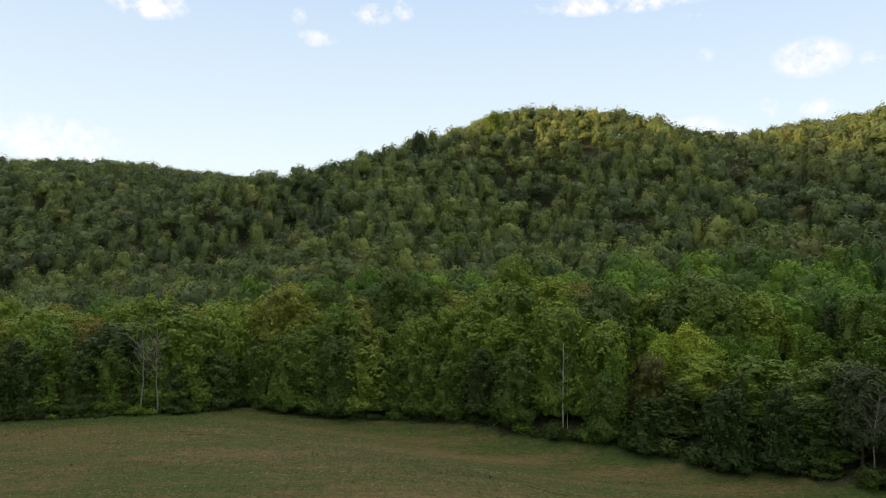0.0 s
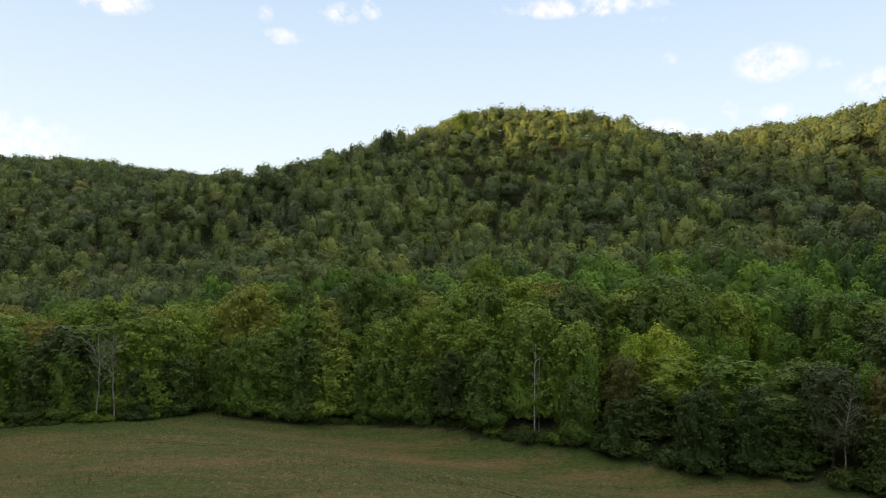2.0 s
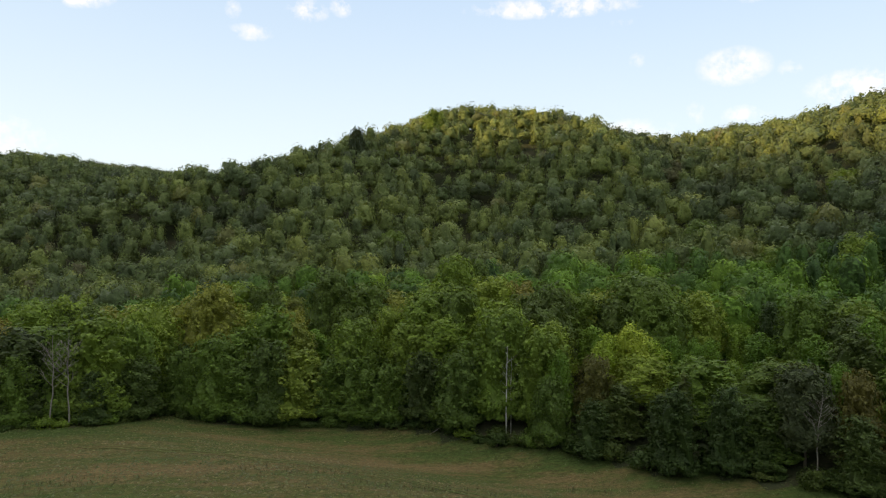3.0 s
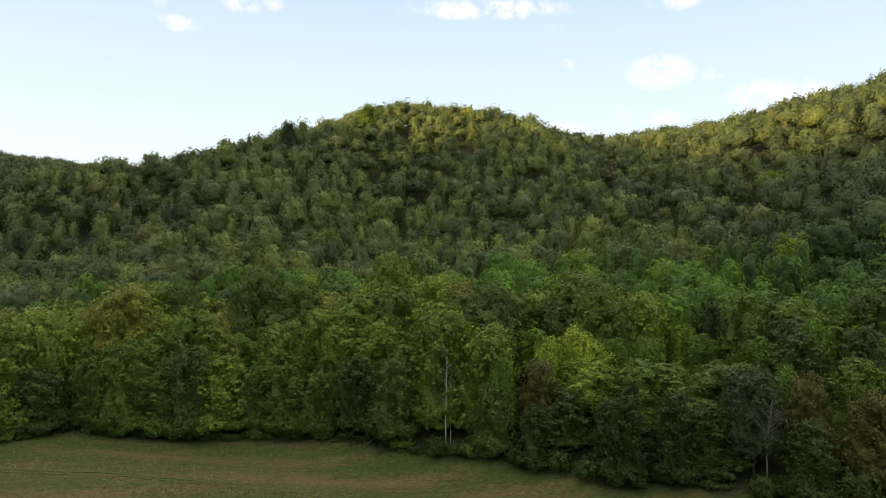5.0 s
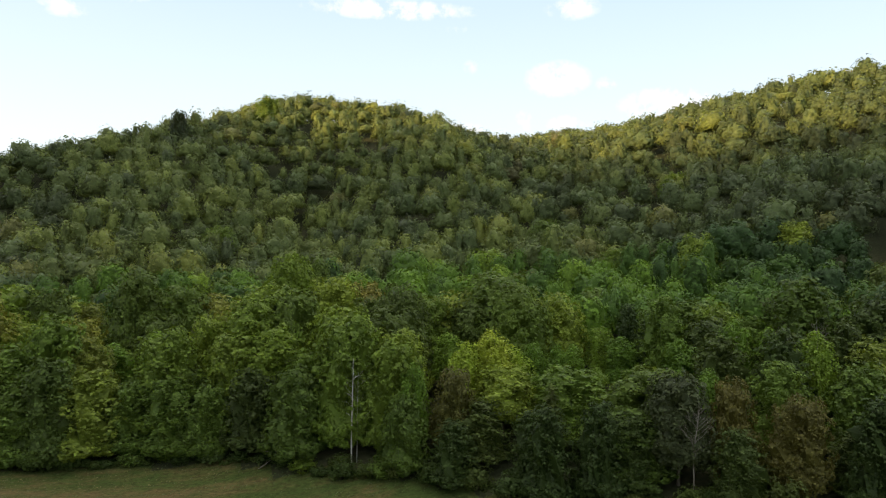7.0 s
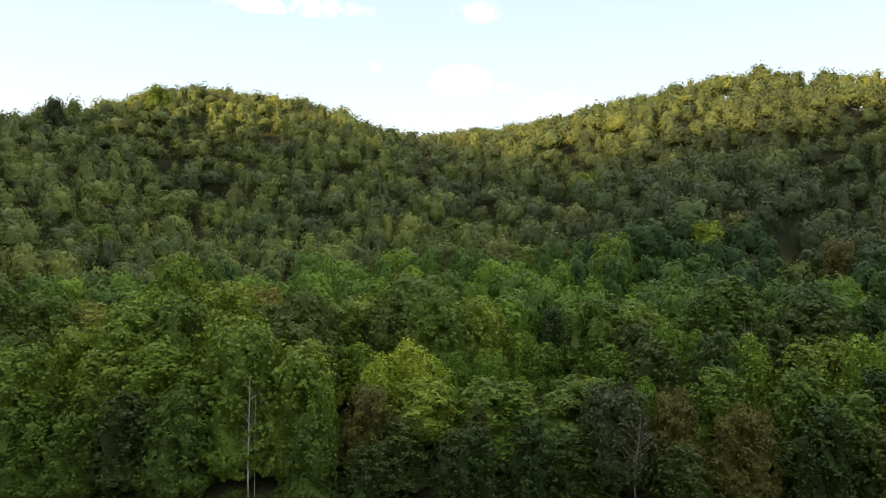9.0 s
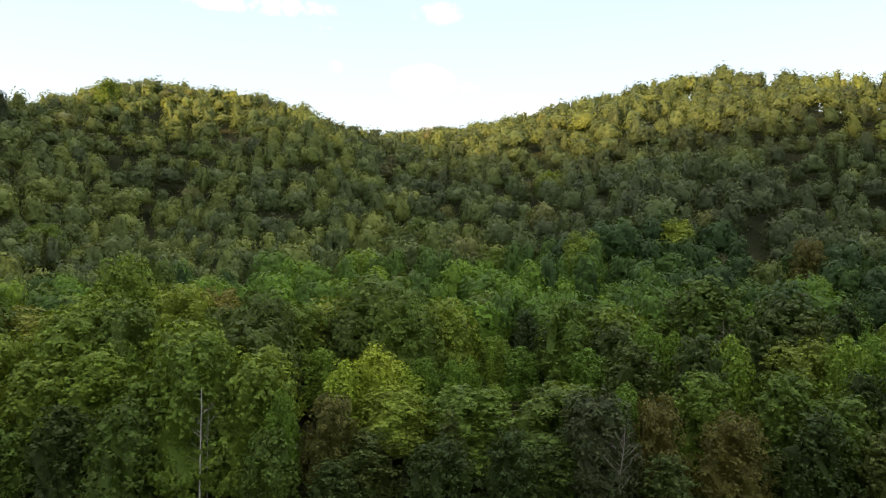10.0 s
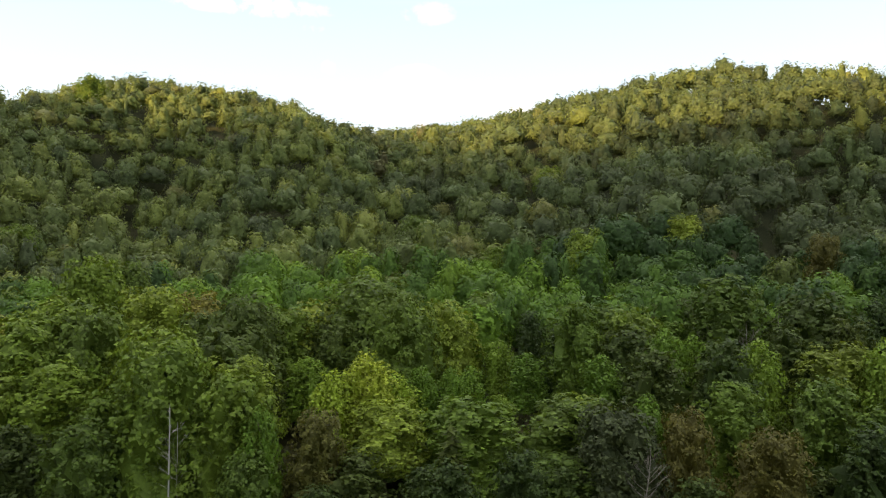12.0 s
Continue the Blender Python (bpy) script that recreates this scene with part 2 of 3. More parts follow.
grass_leaf = leaf_material("grass_leaf", [(0.0, (0.044, 0.064, 0.015)), (0.4, (0.060, 0.068, 0.019)), (0.7, (0.082, 0.072, 0.026)), (1.0, (0.106, 0.080, 0.035))], "tone", 0.1)
grass_seed = leaf_material("grass_seed", [(0.0, (0.100, 0.086, 0.042)), (1.0, (0.150, 0.138, 0.085))], "tone", 0.2)
bark_brown = bark_material("bark_brown", (0.06, 0.045, 0.035), (0.16, 0.13, 0.10))
bark_pale = bark_material("bark_pale", (0.24, 0.22, 0.20), (0.46, 0.44, 0.40))
bark_grey = bark_material("bark_grey", (0.11, 0.10, 0.08), (0.24, 0.21, 0.18))
meadow = meadow_material()
worn_grass = ground_material("worn_grass", (0.080, 0.104, 0.030), (0.100, 0.110, 0.036), (0.126, 0.114, 0.048), 2.2)
woodland = ground_material("woodland_floor", (0.022, 0.026, 0.012), (0.035, 0.040, 0.018), (0.055, 0.050, 0.026), 0.9)

# ---------------------------------------------------------------- land
# hills: centre x, y, height, two half widths, turn
NORTH_HILLS = [
    (70.6, 673.9, 118.3, 96.1, 129.3, 0.562),
    (-28.1, 470.2, 33.4, 84.2, 45.5, -1.811),
    (142.1, 489.0, 42.9, 40.8, 85.4, -0.188),
    (403.9, 736.8, 149.3, 184.1, 150.4, -1.367),
    (414.1, 399.5, 115.9, 115.0, 140.7, 0.278),
    (504.8, 199.6, 72.1, 108.2, 138.2, 1.207),
    (-454.5, 875.0, 141.0, 760.4, 220.5, 0.254),
    (-214.8, 591.7, 50.2, 170.0, 85.9, -0.490),
    (-72.4, 544.3, 26.6, 130.7, 41.7, 0.389),
]
EAST_HILLS = [
    (34.5, 160.6, -9.8, 76.1, 20.0, -3.682),
    (261.6, 362.5, 30.7, 63.4, 206.0, 0.150),
    (96.2, 262.0, 16.2, 132.9, 103.4, 2.255),
    (323.4, 278.0, -0.4, 52.1, 37.4, 0.591),
    (323.6, 200.9, -22.8, 77.4, 28.9, 0.104),
    (401.8, 317.4, -13.7, 20.0, 36.7, 0.604),
    (295.6, 309.5, -16.7, 34.8, 84.9, 0.479),
    (407.5, 337.2, 10.2, 20.0, 70.8, -0.062),
    (303.0, 238.0, -13.0, 42.0, 14.0, 0.545),
]
# the ridge to the west, behind which the low sun is going down
WEST_HILLS = [
    (-763.0, 194.0, 259.0, 880.0, 110.0, -1.152),
    (-588.0, -199.0, 32.0, 60.0, 110.0, -1.152),
    (-645.0, -71.0, -9.0, 55.0, 110.0, -1.152),
]
HILLS = NORTH_HILLS + EAST_HILLS + WEST_HILLS


def land(x, y):
    x, y = np.asarray(x, float), np.asarray(y, float)
    z = 0.25 * np.sin(x / 23.0 + y / 41.0) + 0.2 * np.sin(y / 17.0 - x / 37.0)
    for cx, cy, h, sa, sb, rot in HILLS:
        c, s = math.cos(rot), math.sin(rot)
        u, v = (c * (x - cx) + s * (y - cy)) / sa, (-s * (x - cx) + c * (y - cy)) / sb
        z = z + h * np.exp(-0.5 * (u * u + v * v))
    # knolls along the western crest
    ridge = np.exp(-0.5 * ((0.914 * (x + 763) + 0.407 * (y - 194)) / 90.0) ** 2)
    return z + ridge * (7 * np.sin((x - y) / 47.0) + 5 * np.sin((x - 1.3 * y) / 21.0 + 1.0))


EDGE_X = [-900, -400, -220, -125, -94, -77, -65, -56, -48, -26, -4, 15, 28, 46, 61, 71, 79, 95, 140, 220, 400, 900]
EDGE_Y = [110, 140, 165, 181, 184, 187, 193, 208, 203, 198.5, 196, 188.5, 178.5, 168, 155, 148.5, 143, 131, 98, 60, 10, -40]


def edge(x):
    """Where the wood begins: the y of the meadow's far rim."""
    return np.interp(x, EDGE_X, EDGE_Y)


def mesh_object(name, verts, faces, mats, parent=None, smooth=False):
    me = bpy.data.meshes.new(name)
    me.from_pydata(verts, [], faces)
    for m in mats:
        me.materials.append(m)
    if smooth:
        me.polygons.foreach_set("use_smooth", [True] * len(me.polygons))
    me.update()
    ob = new(name, me)
    ob.parent = parent
    return ob


def build_ground():
    def steps(a, b, fine, far):
        mid = list(np.arange(a, b + 1, fine))
        out, d = [], fine
        p = b
        while p < far:
            d *= 1.35
            p += d
            out.append(p)
        lo, d, p = [], fine, a
        while p > -far:
            d *= 1.35
            p -= d
            lo.append(p)
        return np.array(lo[::-1] + mid + out)
    xs, ys = steps(-300, 420, 6, 4300), steps(60, 720, 6, 4300)
    xs = np.unique(np.concatenate([xs[xs < -1400], np.arange(-1400, -300, 18), xs[xs >= -300]]))
    ys = np.unique(np.concatenate([ys[ys < -700], np.arange(-500, 60, 18), ys[ys >= 60]]))
    gx, gy = np.meshgrid(xs, ys)
    gz = land(gx, gy)
    verts = np.stack([gx.ravel(), gy.ravel(), gz.ravel()], 1)
    nx = len(xs)
    i, j = np.meshgrid(np.arange(nx - 1), np.arange(len(ys) - 1))
    a = (j * nx + i).ravel()
    faces = np.stack([a, a + 1, a + nx + 1, a + nx], 1)
    ob = mesh_object("ground", verts.tolist(), faces.tolist(), [meadow, woodland], smooth=True)
    cx, cy = verts[faces].mean(1)[:, 0], verts[faces].mean(1)[:, 1]
    wood = (cy > edge(cx) - 1.0) | (0.914 * cx + 0.407 * cy < -430)
    ob.data.polygons.foreach_set("material_index", wood.astype(int))
    lush = ob.data.attributes.new("lush", "FLOAT", "POINT")
    lush.data.foreach_set("value", np.exp(-((edge(verts[:, 0]) - verts[:, 1]) / 14.0) ** 2).astype(np.float32))
    tagged(ob, "rolling valley floor and hillsides, grassy meadow below woodland soil", "ground", kind="structure")


build_ground()

# ---------------------------------------------------------------- trees
ICO = bmesh.new()
bmesh.ops.create_icosphere(ICO, subdivisions=1, radius=1.0)
ICO_V = np.array([v.co[:] for v in ICO.verts])
ICO_F = np.array([[v.index for v in f.verts] for f in ICO.faces])
ICO.free()


def unit(v):
    return v / np.maximum(np.linalg.norm(v, axis=-1, keepdims=True), 1e-9)


# half width exponent and the height of the widest place, 0 to 1, of each crown shape
SHAPES = {"dome": (0.72, 0.34), "oval": (0.95, 0.36), "skirt": (0.80, 0.20), "ball": (0.8, 0.45)}


def crown_mesh(rng, height, base, radius, shape, boughs, leaves, size, tall=1.0, deep=1.3, lift=0.3, rings=24, sides=34, far=False):
    """A crown as a closed, deeply lobed body of boughs and tufts, with loose leaves over it.
    tall: how upright each bough is; deep: how far the boughs stand out; lift: how far their tips turn up.
    Returns vertices, faces and normals of the body, then of the leaves."""
    fill, wide_at = SHAPES[shape]
    span = height - base
    swing = rng.random(4) * 6.283
    lean = rng.standard_normal(2) * 0.07 * radius

    def skin(theta, a):
        up, low = span * (1 - wide_at), span * wide_at
        z = np.where(np.cos(theta) > 0, np.cos(theta) * up, np.cos(theta) * low)
        w = radius * np.sin(theta).clip(1e-4, 1) ** fill * (1 + 0.13 * np.sin(2 * a + swing[0]) + 0.09 * np.sin(3 * a + swing[1]) * np.sin(2 * theta + swing[2]))
        p = np.stack([w * np.cos(a) + lean[0] * z / span, w * np.sin(a) + lean[1] * z / span, base + low + z], -1)
        o = np.stack([np.sin(theta) * np.cos(a), np.sin(theta) * np.sin(a), np.cos(theta) * radius / up * 1.1], -1)
        return p, unit(o)

    def spots(count, lowest):
        """Evenly strewn places on the skin, from the top down."""
        th = np.arccos(np.clip(1 - (1 - math.cos(lowest)) * (np.arange(count) + rng.random(count)) / count, -1, 1))
        return th, np.arange(count) * 2.39996 + 0.9 * rng.random(count)

    area = 6.283 * radius * span * 0.72
    big = math.sqrt(area / boughs)
    c1, _ = skin(*spots(boughs, 2.5))
    c2, _ = skin(*spots(boughs * 5, 2.5))
    r1, r2 = big * rng.uniform(0.5, 0.85, boughs), 0.42 * big * rng.uniform(0.5, 0.85, boughs * 5)
    stretch = np.array([1, 1, tall])

    def swell(p, centres, reach):
        """How far each place stands in its nearest bough, 0 to 1, and the way out from that bough's middle."""
        d = (p[:, None] - centres[None]) / stretch
        h = 1 - (d ** 2).sum(-1) / (reach ** 2)[None]
        k = h.argmax(1)
        side = np.take_along_axis(d, k[:, None, None], 1)[:, 0] / reach[k][:, None]
        return np.sqrt(np.clip(h.max(1), 0, 1)), side

    def surface(th, a):
        p, o = skin(th, a)
        h1, s1 = swell(p, c1, r1)
        h2, s2 = swell(p, c2, r2)
        push = deep * big * (0.58 * (h1 - 0.7) + 0.24 * (h2 - 0.6))
        nor = unit((0.75 if far else 0.3) * o + 0.65 * (s1 * (1.2 - h1)[:, None] + o * h1[:, None]) + (0.22 if far else 0.6) * (s2 + o * h2[:, None]))
        rise = lift * big * 0.58 * h1 * np.sin(th)
        return p + o * push[:, None] + np.stack([0 * rise, 0 * rise, rise], -1), nor, o, h1

    T, A = np.meshgrid(np.linspace(0.03, math.pi - 0.25, rings), np.arange(sides) * 2 * math.pi / sides, indexing="ij")
    A = A + (np.arange(rings)[:, None] % 2) * math.pi / sides
    p, n, o, _ = surface(T.ravel(), A.ravel())
    p = p - o * (0.3 * big + 0.6 * size)
    p[:, 2] = np.maximum(p[:, 2], 0.05)
    i, j = np.meshgrid(np.arange(rings - 1), np.arange(sides), indexing="ij")
    q, q2 = (i * sides + j).ravel(), (i * sides + (j + 1) % sides).ravel()
    f = np.concatenate([np.stack([q, q + sides, q2 + sides], 1), np.stack([q, q2 + sides, q2], 1)])
    f = np.concatenate([f, np.stack([np.zeros(sides - 2, int), np.arange(1, sides - 1), np.arange(2, sides)], 1)])
    # leaves
    th, a = spots(leaves, 2.6)
    at, nor, o, h1 = surface(th + rng.normal(0, 0.02, leaves), a + rng.uniform(-3, 3, leaves))
    at = at + nor * (size * rng.normal(0.05, 0.09 if far else 0.28, leaves))[:, None]
    at[:, 2] = np.maximum(at[:, 2], 0.15)
    face = unit(nor + [0, 0, 0.15] + (0.2 if far else 0.42) * rng.standard_normal((leaves, 3)))
    face *= np.where((face * nor).sum(1) < 0, -1, 1)[:, None]
    nor = unit(nor + 0.2 * face)
    x = unit(np.cross(face, rng.standard_normal((leaves, 3))))
    y = np.cross(face, x)
    s = (size * rng.uniform(0.6, 1.4, leaves))[:, None]
    lv = np.stack([at - x * s * 0.5 - y * s * 0.35, at + x * s * 0.5 - y * s * 0.3, at + y * s * 0.65], 1).reshape(-1, 3)
    return p, f, n, lv, np.arange(leaves * 3).reshape(-1, 3), np.repeat(nor, 3, axis=0)


def spire_mesh(rng, height, base, radius, spires, leaves, size):
    """A crown of several upright leafy spires round one trunk."""
    made = []
    for k in range(spires):
        a, out = k * 2.39996 + rng.uniform(0, 0.6), radius * 0.72 * math.sqrt(k / spires)
        top = height * (1 - 0.34 * (out / radius) ** 1.5) - rng.uniform(0, 0.09) * height
        low = base + rng.uniform(0, 0.12) * height - (0.1 * height if out > 0.4 * radius else 0)
        one = crown_mesh(rng, top, max(0.3, low), radius * rng.uniform(0.34, 0.5), "oval", 14, leaves // spires, size, 1.15, 1.25, 0.3, 9, 10)
        shift = np.array([out * math.cos(a), out * math.sin(a), 0])
        lean = unit(np.array([shift[0], shift[1], 0.4 * radius]))
        made.append((one[0] + shift, one[1], unit(one[2] + 0.35 * lean), one[3] + shift, one[4], unit(one[5] + 0.35 * lean)))
    starts = [np.concatenate([[0], np.cumsum([len(m[i]) for m in made])[:-1]]) for i in (0, 3)]
    return tuple(np.concatenate([m[i] + (starts[0 if i == 1 else 1][k] if i in (1, 4) else 0) for k, m in enumerate(made)]) for i in range(6))


def conifer_mesh(rng, height, base, radius, tiers, fronds, size):
    """Tiers of drooping fronds, as on a hemlock or a pine."""
    quads = []
    for k in range(tiers):
        u = (k + 0.5 * rng.random()) / tiers
        r = radius * (1.03 - u) ** 0.8 * rng.uniform(0.85, 1.1)
        z = base + u * (height - base)
        count = max(5, int(fronds * (1.1 - u)))
        for i in range(count):
            a = rng.random() * 6.283
            rad = r * math.sqrt(rng.uniform(0.05, 1.0))
            c = np.array([rad * math.cos(a), rad * math.sin(a), z - 0.22 * rad + 0.25 * rng.standard_normal()])
            o = np.array([math.cos(a), math.sin(a), -0.3])
            side = np.array([-math.sin(a), math.cos(a), 0.15 * rng.standard_normal()])
            s = size * rng.uniform(0.7, 1.4)
            quads.append([c - o * s * 0.6 - side * s * 0.45, c - o * s * 0.6 + side * s * 0.45, c + o * s])
    lv = np.array(quads).reshape(-1, 3)
    cv, cf = [], []
    for k in range(5):
        u = k / 5
        cv.append(ICO_V * [radius * 0.62 * (1 - u) + 0.15, radius * 0.62 * (1 - u) + 0.15, (height - base) * 0.14] + [0, 0, base + (u + 0.08) * (height - base)])
        cf.append(ICO_F + k * len(ICO_V))
    cv = np.concatenate(cv)
    nor = [unit(v * [1, 1, 0] + [0, 0, 0.9]) for v in (cv, lv)]
    return cv, np.concatenate(cf), nor[0], lv, np.arange(len(lv)).reshape(-1, 3), nor[1]


def tube(points, radii, sides=7):
    """Vertices and quads of a tapering round limb along some points."""
    pts = [Vector(p) for p in points]
    verts, faces = [], []
    for i, p in enumerate(pts):
        way = (pts[min(i + 1, len(pts) - 1)] - pts[max(i - 1, 0)]).normalized()
        x = way.orthogonal().normalized()
        y = way.cross(x)
        for k in range(sides):
            a = 2 * math.pi * k / sides
            verts.append(p + (x * math.cos(a) + y * math.sin(a)) * radii[i])
    for i in range(len(pts) - 1):
        for k in range(sides):
            a, b = i * sides + k, i * sides + (k + 1) % sides
            faces.append((a, b, b + sides, a + sides))
    top = len(verts)
    verts.append(pts[-1] + (pts[-1] - pts[-2]).normalized() * radii[-1])
    for k in range(sides):
        faces.append(((len(pts) - 1) * sides + k, (len(pts) - 1) * sides + (k + 1) % sides, top))
    return [v[:] for v in verts], faces


def part(name, verts, faces, mat, parent, label="", smooth=False):
    ob = mesh_object(name, verts, faces, [mat], parent, smooth)
    if label:
        ob["label"] = label
    return ob


def add_trunk(rng, tree, height, girth, mat, limbs, spread, base):
    n = 6
    pts = [(0.25 * girth * rng.standard_normal() * i, 0.25 * girth * rng.standard_normal() * i, height * i / n - (0.6 if i == 0 else 0)) for i in range(n + 1)]
    part("trunk", *tube(pts, [girth * (1.35 if i == 0 else 1 - 0.85 * i / n) for i in range(n + 1)]), mat, tree, smooth=True)
    for k in range(limbs):
        z0 = base + (height - base) * (0.1 + 0.6 * k / max(1, limbs))
        a = k * 2.4 + rng.random()
        reach = spread * rng.uniform(0.55, 0.85)
        x0, y0 = np.interp(z0, [p[2] for p in pts], [p[0] for p in pts]), np.interp(z0, [p[2] for p in pts], [p[1] for p in pts])
        lp = [(x0, y0, z0), (x0 + 0.45 * reach * math.cos(a), y0 + 0.45 * reach * math.sin(a), z0 + 0.35 * reach),
              (x0 + reach * math.cos(a + 0.2), y0 + reach * math.sin(a + 0.2), z0 + 0.9 * reach)]
        part("limb", *tube(lp, [girth * 0.4, girth * 0.26, girth * 0.07], 5), mat, tree, smooth=True)


def soft_normals(me, normals):
    """Foliage takes the light as the rounded clumps that its leaves make up."""
    at = me.attributes.new("custom_normal", "FLOAT_VECTOR", "POINT")
    at.data.foreach_set("vector", normals.astype(np.float32).ravel())
    me.update()


def add_crown(tree, made, mat):
    cv, cf, cn, lv, lf, ln = made
    ob = part("crown", np.concatenate([cv, lv]).tolist(), cf.tolist() + (lf + len(cv)).tolist(), mat, tree)
    soft_normals(ob.data, np.concatenate([cn, ln]))
    return ob


def tree_kind(name, label, mat, seed, height, base, radius, shape="dome", boughs=30, leaves=2500, size=0.45, tall=1.0, deep=1.4, lift=0.3, limbs=3, grain=(14, 20)):
    """A pattern tree with trunk, limbs and crown, standing on the origin."""
    rng = np.random.default_rng(seed)
    tree = tagged(new(name), label, "shrub" if name == "shrub" else "tree", name.replace("_", " ") + "s of the wood")
    add_trunk(rng, tree, height * 0.9, 0.012 * height + 0.04, bark_brown, limbs, radius, base)
    if shape == "tiers":
        add_crown(tree, conifer_mesh(rng, height, base, radius, boughs, leaves, size), mat)
    elif shape == "spires":
        add_crown(tree, spire_mesh(rng, height, base, radius, boughs, leaves, size), mat)
    else:
        add_crown(tree, crown_mesh(rng, height, base, radius, shape, boughs, leaves, size, tall, deep, lift, *grain), mat)
    return tree


def bare_tree(name, label, mat, seed, height, girth, branches, reach, twist=0.0, pale=""):
    """A dead standing tree: a pole with thin, forking bare branches."""
    rng = np.random.default_rng(seed)
    tree = tagged(new(name), label, "tree")
    n = 8
    sway = np.cumsum(rng.standard_normal((n + 1, 2)) * twist, axis=0)
    pts = [(sway[i, 0], sway[i, 1], height * i / n - (0.5 if i == 0 else 0)) for i in range(n + 1)]
    part("trunk", *tube(pts, [girth * (1.2 if i == 0 else 1 - 0.8 * i / n) for i in range(n + 1)]), mat, tree, smooth=True)
    for k in range(branches):
        f = rng.uniform(0.42, 0.97)
        i = min(int(f * n), n - 1)
        p0 = Vector(pts[i]).lerp(Vector(pts[i + 1]), f * n - i)
        a, r = rng.random() * 6.283, reach * rng.uniform(0.5, 1.0) * (1.25 - f)
        verts, faces = [], []
        tip = p0 + Vector((math.cos(a), math.sin(a), 0.9)) * r
        chain = [p0, p0.lerp(tip, 0.5) - Vector((0, 0, 0.08 * r)), tip]
        twigs = [(chain, girth * 0.42 * (1.2 - f))]
        for q in range(4):
            s = p0.lerp(tip, rng.uniform(0.35, 0.9))
            e = s + Vector((math.cos(a + rng.uniform(-1.1, 1.1)), math.sin(a + rng.uniform(-1.1, 1.1)), rng.uniform(0.3, 1.2))) * r * 0.4
            twigs.append(([s, s.lerp(e, 0.5), e], girth * 0.17))
        for ch, g in twigs:
            v, fc = tube(ch, [g, g * 0.7, g * 0.3], 4)
            faces += [tuple(ix + len(verts) for ix in q) for q in fc]
            verts += v
        part("branch", verts, faces, mat, tree, smooth=True)
    return tree


def stand(tree, x, y, turn=0.0, size=1.0, tall=1.0, sink=0.3, first=False):
    m = Matrix.Translation((x, y, float(land(x, y)) - sink)) @ Matrix.Rotation(turn, 4, "Z") @ Matrix.Diagonal((size, size, size * tall, 1))
    if first:
        tree.matrix_basis = m
        return tree
    return copy_thing(tree, m)


KINDS = {
    "oak": [tree_kind("oak_tree", "broad rounded oak with a lumpy mid-green crown on the wooded slope", leaf_oak, 10 + i, h, b, r, "dome", 48, 6400, 0.46)
            for i, (h, b, r) in enumerate([(20, 4.0, 5.4), (21, 5.0, 4.8), (18, 3.0, 5.8)])],
    "poplar": [tree_kind("poplar_tree", "tall oval poplar with bright green upright foliage among the wood", leaf_bright, 20 + i, h, b, r, "spires", 6, 6600, 0.44)
               for i, (h, b, r) in enumerate([(22, 4.0, 3.8), (24, 5.0, 3.5), (20, 3.0, 4.0)])],
    "maple": [tree_kind("maple_tree", "leafy maple at the wood's rim, branches hanging low to the grass", leaf_green, 30 + i, h, b, r, "skirt", 60, 6800, 0.46, 0.8)
              for i, (h, b, r) in enumerate([(19, 0.2, 5.0), (21, 0.2, 4.6), (16, 0.2, 4.8)])],
    "beech": [tree_kind("beech_tree", "dark green beech with layered drooping sprays at the wood's rim", leaf_dark, 40 + i, h, b, r, "skirt", 64, 6600, 0.46, 0.5, 1.6, 0.0)
              for i, (h, b, r) in enumerate([(20, 0.2, 5.0), (18, 0.2, 4.6)])],
    "rust": [tree_kind("hickory_tree", "hickory tree with olive-brown late summer leaves", leaf_rust, 50, 18, 1.0, 5.2, "dome", 48, 6200, 0.46, 0.8)],
    "blue": [tree_kind("gum_tree", "dense blue-green tree with a dark rounded crown", leaf_blue, 55, 20, 3.0, 5.4, "dome", 56, 6400, 0.44)],
    "lime": [tree_kind("tulip_tree", "yellow-green tulip tree with upright feathery crown tips", leaf_lime, 60 + i, h, b, r, "spires", 9, 6600, 0.42)
             for i, (h, b, r) in enumerate([(25, 6, 4.0), (23, 5, 3.6)])],
    "pine": [tree_kind("pine_tree", "slender dark pine with flat tiers of branches", leaf_dark, 65, 21, 4, 3.8, "tiers", 16, 90, 0.8)],
    "shrub": [tree_kind("shrub", "low leafy shrub at the edge of the meadow", mt, 70 + i, h, 0.1, r, "ball", 16, 900, 0.36, limbs=0, grain=(9, 13))
              for i, (h, r, mt) in enumerate([(3.6, 2.4, leaf_green), (5.2, 2.6, leaf_dark), (2.6, 2.2, leaf_dark)])],
}
TOPS = {kind: [max(v.co.z for c in tree.children if c.name.startswith("crown") for v in c.data.vertices) for tree in trees] for kind, trees in KINDS.items()}
USED = set()


def plant(kind, x, y, size=1.0, tall=1.0, pick=None):
    options = KINDS[kind]
    tree = options[(random.randrange(len(options)) if pick is None else pick) % len(options)]
    first = tree not in USED
    USED.add(tree)
    return stand(tree, x, y, random.uniform(0, 6.28), size, tall, first=first)


TAKEN = []


def clear_of(x, y, gap):
    return all((x - a) ** 2 + (y - b) ** 2 > (gap + g) ** 2 for a, b, g in TAKEN)


